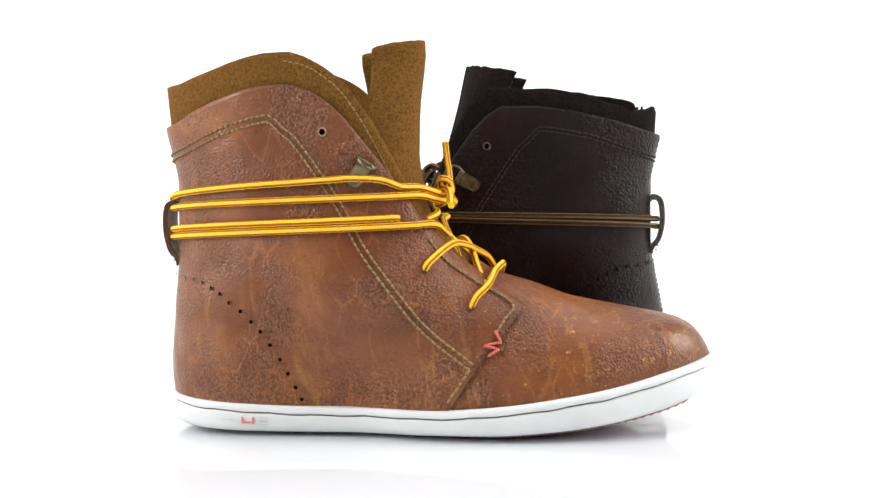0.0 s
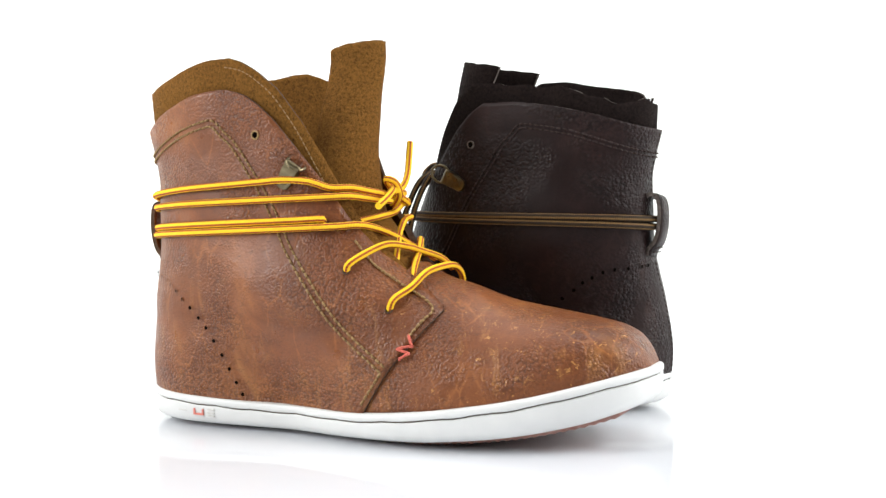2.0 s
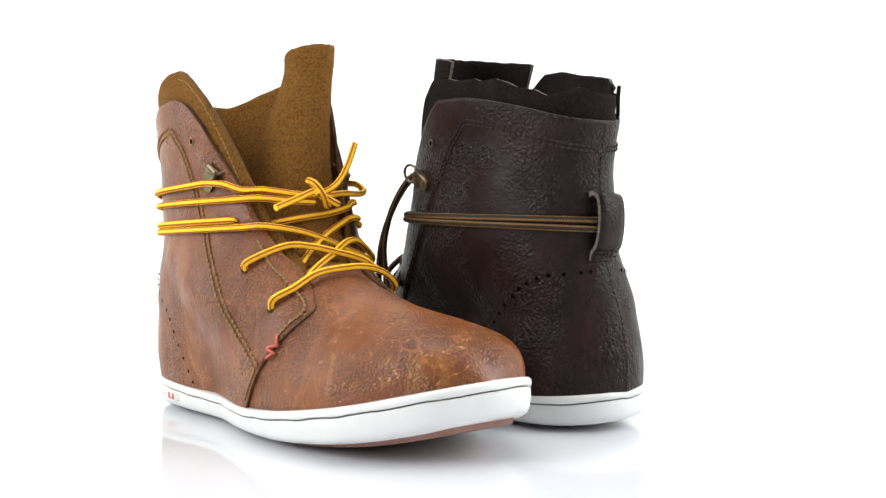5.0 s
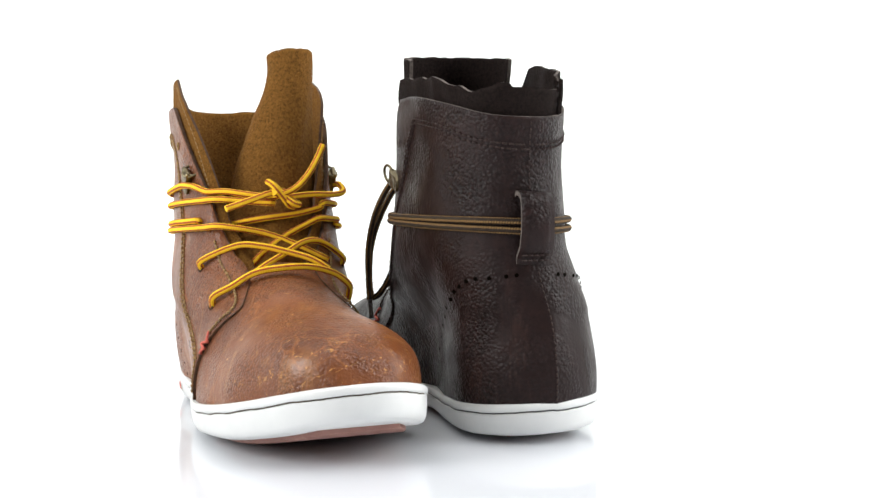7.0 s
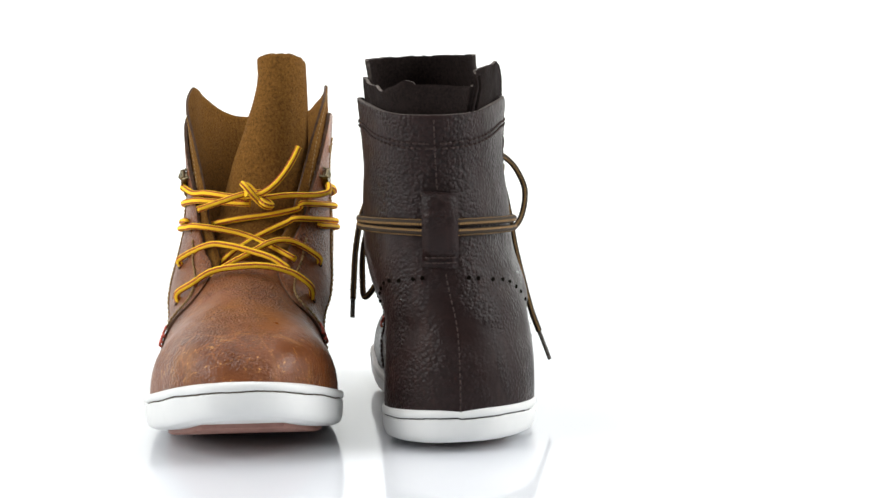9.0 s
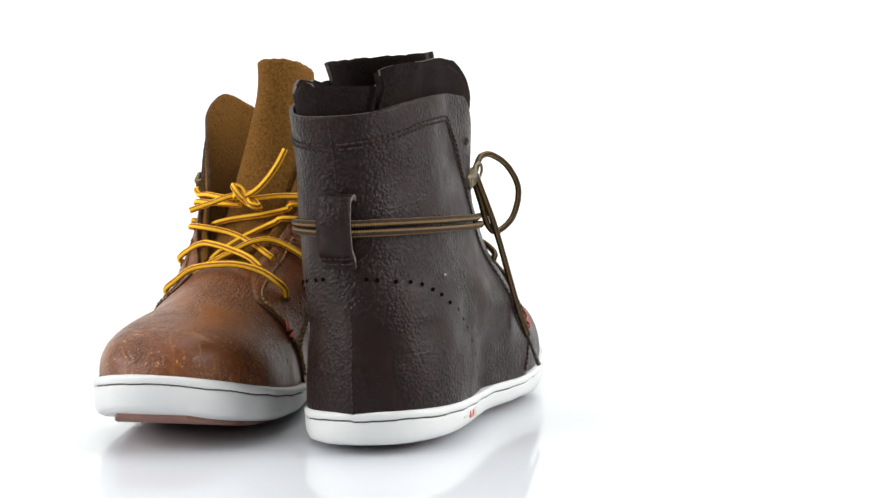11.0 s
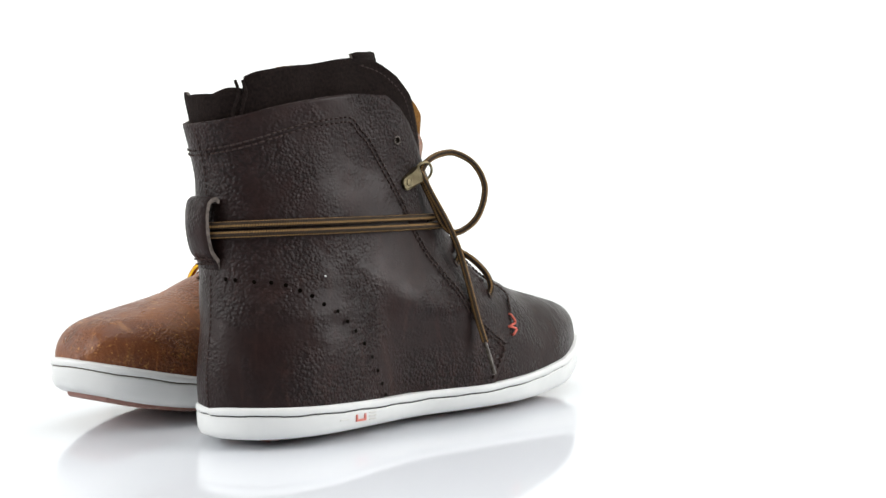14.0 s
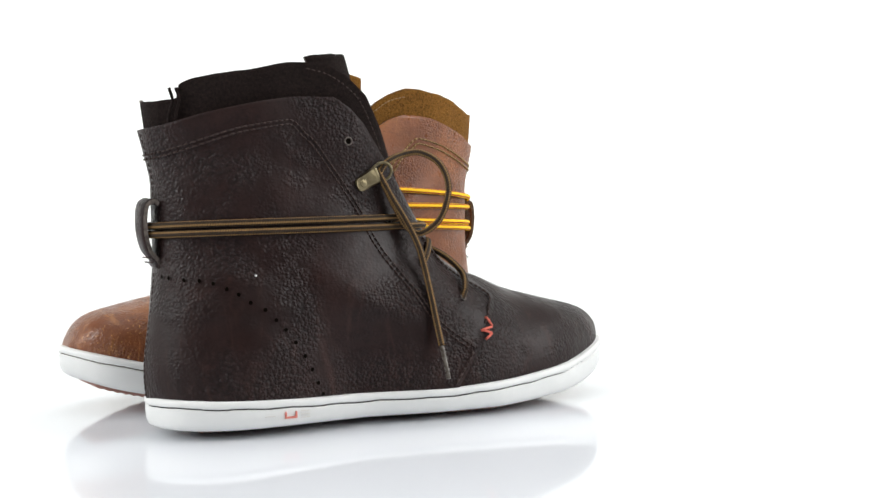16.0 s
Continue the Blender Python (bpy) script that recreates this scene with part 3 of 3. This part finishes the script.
def build_hook(parent, form, x, z, side, angle, ring_angle):
    """Riveted metal tab with a D-ring; angle: degrees by which the tab points up towards the toe."""
    c, n = form.on(x, z, side, 0.0027), surface_normal(form, x, z, side)
    fwd = Vector((1, 0, 0)) - n * n.x
    fwd.normalize()
    up = n.cross(fwd) * (1 if n.cross(fwd).z > 0 else -1)
    t = fwd * math.cos(math.radians(angle)) + up * math.sin(math.radians(angle))
    w = n.cross(t)
    bm = bmesh.new()
    out = [(-0.0048, 0.0), (-0.0044, 0.0022), (-0.003, 0.0038), (0.0, 0.0043), (0.006, 0.0045), (0.0095, 0.0045)]
    outline = out + [(a, -b) for a, b in reversed(out[1:])]
    lo = [bm.verts.new(c + t * a + w * b - n * 0.0008) for a, b in outline]
    hi = [bm.verts.new(c + t * a * 0.97 + w * b * 0.94 + n * (0.0007 + (0.0022 if a > 0.004 else 0))) for a, b in outline]
    bm.faces.new(hi)
    k = len(outline)
    for i in range(k):
        bm.faces.new((lo[i], lo[(i + 1) % k], hi[(i + 1) % k], hi[i]))
    bmesh.ops.recalc_face_normals(bm, faces=bm.faces)
    barrel = [c + t * 0.0095 + w * (-0.0045 + 0.009 * i / 6) + n * 0.0016 for i in range(7)]
    tube(bm, barrel, 0.0017, 10)
    tab = part("hook_plate", bm, BRASS, parent, "antique brass lace hook")
    bm = bmesh.new()
    for r0, r1, h0, h1 in ((0.0026, 0.0022, 0.0006, 0.0014), (0.0022, 0.0008, 0.0014, 0.0017)):
        a = [bm.verts.new(c + (t * math.cos(q) + w * math.sin(q)) * r0 + n * h0) for q in [2 * math.pi * i / 14 for i in range(14)]]
        b = [bm.verts.new(c + (t * math.cos(q) + w * math.sin(q)) * r1 + n * h1) for q in [2 * math.pi * i / 14 for i in range(14)]]
        for i in range(14):
            bm.faces.new((a[i], a[(i + 1) % 14], b[(i + 1) % 14], b[i])).smooth = True
        if r1 < 0.001:
            bm.faces.new(b)
    part("rivet", bm, BRASS, tab)
    bm = bmesh.new()
    rd = (t * math.cos(math.radians(ring_angle)) + n * math.sin(math.radians(ring_angle)))
    o = c + t * 0.0095 + n * 0.0016
    loop = [o + w * 0.0052 * math.sin(q) + rd * (0.0035 - 0.0058 * math.cos(q)) for q in [2 * math.pi * i / 22 for i in range(23)]]
    tube(bm, loop, 0.00085, 8, up=n, cap=False)
    part("ring", bm, BRASS, tab)


def build_loop(parent, form, mats, y, thread):
    """The folded pull strap on the heel."""
    path = spline([(0.0045, y, 0.1275), (0.0015, y, 0.1290), (-0.0030, y, 0.1265), (-0.0046, y, 0.119), (-0.0042, y, 0.109), (-0.0018, y, 0.100), (0.0022, y, 0.095), (0.0030, y, 0.0915)], 6)
    grid = [[(p.x + form.heel + 0.0012 * k * k, p.y + k * 0.0090, p.z + 0.0006 * k) for k in (-1, -0.5, 0, 0.5, 1)] for p in path]
    bm = grid_shell(grid, 0.0024)
    bmesh.ops.recalc_face_normals(bm, faces=bm.faces)
    loop = part("pull_loop", bm, mats, parent, "folded leather pull loop at the heel")
    for row in (0.0, 0.0026):
        sb = bmesh.new()
        for k in range(5):
            a = Vector((0.0012 + form.heel - 0.45 * row, y - 0.0076 + k * 0.0031, 0.0940 + row))
            tube(sb, [a + Vector((0.0005, 0, 0)), a + Vector((-0.0002, 0.0012, 0)), a + Vector((0.0005, 0.0025, 0))], 0.0004, 5)
        part("stitching", sb, thread, loop)
    return loop


def lace(parent, points, mat, radius=0.0019, per=8, name="lace", flat=1.0):
    bm = bmesh.new()
    tube(bm, spline(points, per), radius, 12, flat)
    return part(name, bm, mat, parent)


def red_stitch(parent, form, side):
    """A hand-sewn zigzag in thick red thread at the vamp's corner."""
    bm = bmesh.new()
    pts = [(188.5, 56.5), (191.5, 51), (183.5, 49.5), (190.5, 47.5), (185.5, 44.5)]
    for (x0, z0), (x1, z1) in zip(pts, pts[1:]):
        p = [form.on((x0 + (x1 - x0) * k) / 1000, (z0 + (z1 - z0) * k) / 1000, side, 0.0026 if 0.1 < k < 0.9 else 0.0014) for k in (0, 0.15, 0.5, 0.85, 1)]
        tube(bm, p, 0.00075, 7)
    part("red_stitch", bm, THREAD_RED, parent, "zigzag stitch in coral red thread")


def build_boot(style, label):
    boot = tagged(new("boot"), label, "boot", "pair of boots")
    form = Form(style["width"], style["lean"], style["flare"], style["swell"], style["heel"], style["reach"], style["corners"])
    leather_mat, edge, suede_mat, thread = style["leather"], style["edge"], style["suede"], style["thread"]
    build_sole(boot, style["groove"], style["mark"])
    build_vamp(boot, form, [leather_mat, edge])
    top = mm_curve(*style["top"])
    quarter = build_quarter(boot, form, [leather_mat, edge], top)
    build_lining(boot, form, [suede_mat, edge], mm_curve(*style["lining_top"]), mm_curve(*style["lining_top_inner"]), style["ripple"], style["seed"], style["wave"])
    build_tongue(boot, [suede_mat, edge], style["tongue"], style["crown"], style["curl"], style["slope"])
    for side in (-1, 1):
        # twin seam below the collar and down to the vamp's corner
        h0 = 1000 * form.heel
        f0 = 800 * form.reach
        seam = [(3.6 + h0, 151.4), (4.3 + h0, 151.5), (5.6 + h0, 152), (9 + h0, 153), (20, 155.5), (47, 165), (66 + f0, 169.5), (72 + f0, 169), (78 + f0, 163), (84 + f0, 158), (96 + f0, 141), (108 + f0, 122), (119 + f0, 101), (137 + 0.5 * f0, 77), (155, 56), (178, 38)]
        for gap in (-style["seam"], style["seam"]):
            stitch_row(quarter, form, seam, thread, side, gap=gap, radius=style["thick"])
        stitch_row(quarter, form, [(152 + f0, 104.5), (162 + 0.7 * f0, 92), (177, 81), (196.5, 69.5), (193, 62), (187, 53)], thread, side)
        stitch_row(quarter, form, [(176, 38), (170, 29), (163, 19)], thread, side, pitch=0.0032)
        build_perforation(quarter, form, side)
        build_eyelet(quarter, form, style["eye"][0], style["eye"][1], side, style["eye_rim"])
        for x, z in ((0.1515, 0.0885), (0.1755, 0.0685), (0.133, 0.1145)):
            build_eyelet(quarter, form, x, z, side, edge, 0.0017)
        build_hook(quarter, form, style["hook"][0], style["hook"][1], side, style["hook"][2], style["hook"][3])
        red_stitch(quarter, form, side)
    # collar seam on the lining's edge
    rows = [(x + 1200 * form.reach, z) for x, z in ((78, 200), (90, 197), (100, 191), (110, 182), (121, 165), (129, 149), (136, 135))]
    for side in ((-1, 1) if not form.reach else (-1,)):
        stitch_row(boot, form, rows, thread, side, off=-0.0010, radius=0.00036)
    # heel seam
    for z0, z1 in ((0.022, 0.090), (0.130, 0.166)):
        bm = bmesh.new()
        for k in range(int((z1 - z0) / 0.0032)):
            z = z0 + k * 0.0032
            a, b = form.ring(0.001, z, 0.0018), form.ring(0.001, z + 0.0022, 0.0018)
            tube(bm, [a, (a + b) / 2 + Vector((-0.0001, 0, 0)), b], 0.0004, 5)
        part("heel_seam", bm, thread, quarter)
    if style["welt"]:
        for x0 in (0.0135, 0.0165):
            bm = bmesh.new()
            tube(bm, spline([form.on(x0 + 0.001 * math.sin(i * 2.0), 0.155 + 0.0065 * i, -1, 0.0004) for i in range(6)], 5), 0.0009, 7)
            part("lining_seam", bm, suede_mat, boot, "frayed seam of the lining")
    build_loop(quarter, form, [leather_mat, edge], float(form.lean(0.112)), thread)
    style["laces"](boot, form)
    return boot


def settle(boot, roll, dip):
    """The sole tips up along its outer edge by the slope roll; the toe lies dip metres lower."""
    for ob in boot.children_recursive:
        low = ob.name.split(".")[0] in ("sole", "outsole", "logo_bar")
        for v in ob.data.vertices:
            x = v.co.x
            v.co.z -= dip * float(step(0.17, 0.30, x)) * min(1.0, v.co.z / 0.012)
            if low:
                v.co.z += roll * (1.0 - float(step(0.08, 0.26, x))) * max(0.0, 0.036 - v.co.y)


def wrap(form, z_from, z_heel, z_to, a0, a1, off, n=26, sag=0.0):
    """Points of a cord round the shaft from a0 to a1 by the heel."""
    out = []
    for i in range(n):
        a = a0 + (a1 - a0) * i / (n - 1)
        k = a / a0 if a / a0 > 0 else 0.0
        k2 = a / a1 if a / a1 > 0 else 0.0
        z = z_heel + (z_from - z_heel) * k + (z_to - z_heel) * k2
        extra = 0.0016 if abs(a) < 0.06 else 0.0
        p = form.ring(a, z, off + sag * math.sin(abs(a) * math.pi))
        out.append(p + Vector((-extra, 0, 0)))
    return out


def mm_points(*pts):
    return [Vector((x / 1000, y / 1000, z / 1000)) for x, y, z in pts]


def yellow_laces(boot, form):
    L, P = YELLOW_LACE, mm_points
    o = 0.0038
    low, high = (0.1755, 0.0685), (0.1515, 0.0885)
    # top cord: knot, through the hook's ring, round the heel and back
    lace(boot, P((156, -3, 129.5), (153, -15, 131), (147, -27, 133), (139, -36, 133), (130, -42.5, 136.5)) + wrap(form, 0.1375, 0.1295, 0.1375, -0.66, 0.66, o + 0.0006) + P((130, 46, 137.5), (139, 46, 133), (146, 38, 131), (151, 22, 131), (156, 5, 129)), L, per=3)
    lace(boot, P((157, 0, 126), (153, -14, 127)) + wrap(form, 0.1285, 0.1235, 0.126, -0.84, 0.84, o) + P((148, 28, 123), (152, 12, 119.5), (152, -8, 117), (146, -24, 114)), L, per=3)
    lace(boot, [form.on(0.133, 0.1145, -1, 0.0)] + wrap(form, 0.1165, 0.1115, 0.117, -0.74, 0.86, o) + P((154, 22, 115), (159, 5, 107), (165, -9, 98), (168, -18, 90)), L, per=3)
    lace(boot, P((171, 27, 93), (163, 10, 102), (158, -8, 109)) + wrap(form, 0.1130, 0.1072, 0.1125, -0.84, 0.74, o + 0.0006) + [form.on(0.133, 0.1145, 1, 0.0)], L, per=3)
    # crossings over the vamp
    lace(boot, [form.on(*low, -1, 0.0004), form.on(low[0] + 0.0015, low[1] + 0.004, -1, 0.0045)] + P((184, -31, 80.5), (187, -19, 87.5), (189, -4, 90), (189, 12, 90), (187, 26, 86), (184, 35, 79.5)) + [form.on(low[0] + 0.0015, low[1] + 0.004, 1, 0.0045), form.on(*low, 1, 0.0004)], L)
    lace(boot, [form.on(*high, -1, 0.0004), form.on(high[0] + 0.0015, high[1] + 0.0035, -1, 0.0045)] + P((164, -24, 102), (170, -11, 101.5), (175, 3, 98), (180, 15, 94), (183, 24, 88)), L)
    lace(boot, P((182, -26, 80), (177, -13, 89.5), (173, 1, 97), (168, 14, 103.5), (162, 26, 103)) + [form.on(high[0] + 0.0015, high[1] + 0.0035, 1, 0.0045), form.on(*high, 1, 0.0004)], L)
    # knot and its two ends
    lace(boot, P((152, 12, 124), (156, 8, 125), (161, 3, 130), (161, -2, 136), (157, -4, 138), (155, 0, 136), (158, 5, 130), (162, 9, 126), (160, 13, 125), (156, 9, 128), (158, 2, 131), (162, -2, 132)), L, name="knot")
    lace(boot, P((153, -4, 129), (158, 4, 131), (159, 12, 135), (158, 19, 142), (156, 25, 151), (154.6, 29.5, 160)), L, name="lace_end")
    lace(boot, P((154, 6, 133), (160, -4, 131.5), (163, -16, 127.5), (165, -30, 122.8)), L, name="lace_end")


def brown_laces(boot, form):
    L, P = BLACK_LACE, mm_points
    o = 0.0038
    lace(boot, [form.on(0.133, 0.1145, -1, 0.0)] + wrap(form, 0.1170, 0.1135, 0.119, -0.74, 0.84, o), L, per=3)
    lace(boot, P((152, -2, 116)) + wrap(form, 0.1125, 0.1088, 0.1165, -0.86, 0.84, o) + P((152, 20, 118), (153, 12, 110)), L, per=3)
    lace(boot, P((158, 14, 97), (163, 0, 99), (168, -14, 98), (175, -24, 92), (181, -31, 83)) + [form.on(0.1772, 0.0727, -1, 0.0042), form.on(0.1755, 0.0685, -1, 0.0004)], L)
    lace(boot, [form.on(0.1755, 0.0685, 1, 0.0004), form.on(0.1772, 0.0727, 1, 0.0042)] + P((182, 32, 83), (175, 22, 93), (165, 6, 99), (156, -10, 99)), L)
    lace(boot, [form.on(0.1515, 0.0885, -1, 0.0004), form.on(0.1535, 0.0925, -1, 0.0045)] + P((163, -22, 102), (167, -8, 103), (170, 6, 100)), L)
    # bow on the outer side
    lace(boot, P((126, -29, 140), (131, -30, 148), (142, -30, 153), (152, -34, 154), (160, -42, 147), (162, -48, 133), (158, -45, 116), (149.5, -37, 107.5), (142, -33, 112), (135, -31, 125), (129, -28, 139)), L, name="bow")
    lace(boot, P((126, -29, 144), (133, -33.5, 128), (141, -37, 113), (147, -40, 98), (150, -45, 77), (151.5, -50, 58), (152, -55, 44)), L, name="lace_end")
    lace(boot, P((152, -55, 44), (152.3, -58, 36), (152.4, -61.6, 26)), PLASTIC_TIP, 0.0013, name="lace_tip")
    # knot and hanging loop on the inner side
    lace(boot, P((134, 32, 138), (141, 26, 147), (149, 20, 150), (153, 25, 145), (148, 31, 140), (142, 27, 139), (146, 19, 144), (153, 18, 141), (154, 25, 137)), L, name="knot")
    lace(boot, P((148, 24, 146), (151, 38, 138), (155, 49, 118), (157, 55, 98), (158, 56, 77), (155, 54.5, 67), (151, 48, 74), (149, 40, 92), (150, 32, 110), (150, 24, 117)), L, name="bow")
    lace(boot, P((141, 28, 145), (141, 43, 141), (145, 54, 122), (147, 59, 100), (143, 60.5, 80), (139, 61, 67)), L, name="lace_end")
    lace(boot, P((139, 61, 67), (137, 61.2, 62), (135, 61.3, 55.9)), PLASTIC_TIP, 0.0014, name="lace_tip")


BROWN_STYLE = dict(
    leather=BROWN, edge=EDGE_BROWN, suede=TAN_SUEDE, thread=THREAD_TAN, groove=GROOVE_BROWN, eye_rim=THREAD_TAN, laces=yellow_laces,
    width=((20, 44), (60, 46.5), (100, 45.5), (117, 45), (150, 43.5), (190, 45.5)),
    lean=((20, 0), (205, 0.5)),
    top=((-8, 168), (12, 170), (27, 176), (46, 182), (62, 186), (77, 187.3), (120, 187.3)),
    lining_top=((-8, 192), (9, 191.5), (29, 195.5), (51, 201), (71, 204.5), (120, 205)),
    lining_top_inner=((-8, 192), (9, 192), (29, 197.5), (51, 203), (71, 206), (120, 206)),
    welt=False, seam=0.0017, thick=0.00062, ripple=0.0015, seed=1.0, flare=0.003, reach=0.0, corners=(1.88, 1.88), heel=0.0, swell=0.005, mark=0.0, wave=0.001, eye=(0.0995, 0.162), hook=(0.116, 0.137, 55, -60),
    tongue=((0.078, 0.154, 0.000, 0.031, 58, 0), (0.090, 0.144, 0.000, 0.030, 62, 0), (0.120, 0.120, 0.004, 0.029, 72, -4), (0.150, 0.112, 0.006, 0.029, 84, 0), (0.180, 0.112, 0.008, 0.027, 84, 0), (0.2125, 0.114, 0.016, 0.020, 84, 0)), crown=0.005, slope=0.0,
    curl=((116, 6), (126, 3.5), (137, 5), (144, 11), (145.5, 19), (139, 27), (126, 31.5), (115, 32.5), (106, 32)),
)
DARK_STYLE = dict(
    leather=DARK, edge=EDGE_DARK, suede=DARK_SUEDE, thread=THREAD_DARK, groove=GROOVE_BLACK, eye_rim=EDGE_DARK, laces=brown_laces,
    width=((20, 42), (60, 42.5), (100, 40.5), (117, 39.5), (150, 37), (190, 38.5)),
    lean=((20, 0), (60, 2), (80, 6), (100, 9), (117, 10), (150, 11.5), (205, 13)),
    top=((-8, 165), (4, 166.5), (33, 175), (65, 182), (81, 184), (120, 184.5)),
    lining_top=((-8, 181), (14, 182), (15.5, 190), (26, 193), (48, 197.5), (78, 203), (120, 204)),
    lining_top_inner=((-8, 182), (10, 181), (34, 185), (48, 192), (66, 195), (120, 197)),
    welt=True, seam=0.0012, thick=0.00048, ripple=0.007, seed=5.0, flare=0.008, reach=0.005, corners=(2.05, 2.3), heel=0.0035, swell=0.0015, mark=0.0105, wave=0.005, eye=(0.1075, 0.160), hook=(0.1165, 0.1365, 30, 20),
    crown=0.007, slope=0.0015, curl=None, tongue=((0.078, 0.154, 0.004, 0.031, 58, 0), (0.090, 0.144, 0.006, 0.030, 62, 0), (0.120, 0.118, 0.010, 0.031, 62, 0), (0.160, 0.108, 0.014, 0.031, 80, 0), (0.2065, 0.093, 0.018, 0.0315, 98, 0)),
)

brown_boot = build_boot(BROWN_STYLE, "scuffed brown leather ankle boot with tan suede collar and yellow laces")
dark_boot = build_boot(DARK_STYLE, "dark chocolate leather ankle boot with black lining and brown laces")


settle(dark_boot, 0.034, 0.003)
bm = bmesh.new()
bmesh.ops.create_icosphere(bm, subdivisions=1, radius=0.0007, matrix=Matrix.Translation(Form(DARK_STYLE["width"], DARK_STYLE["lean"], 0.008, 0.0015, 0.0035, 0.005, (2.05, 2.3)).on(0.051, 0.086, -1, 0.0020)))
part("paint_fleck", bm, WHITE_RUBBER, dark_boot)


def motions():
    for boot, x, y, heading in ((brown_boot, -0.12699, -0.06637, -9.919), (dark_boot, 0.17417, -0.00277, 167.289)):
        walk(boot, [(k * 0.5, pose(0, 0, 0, 0, 0, TURN_RATE * k * 0.5) @ pose(x, y, 0, 0, 0, heading)) for k in range(33)])


motions()
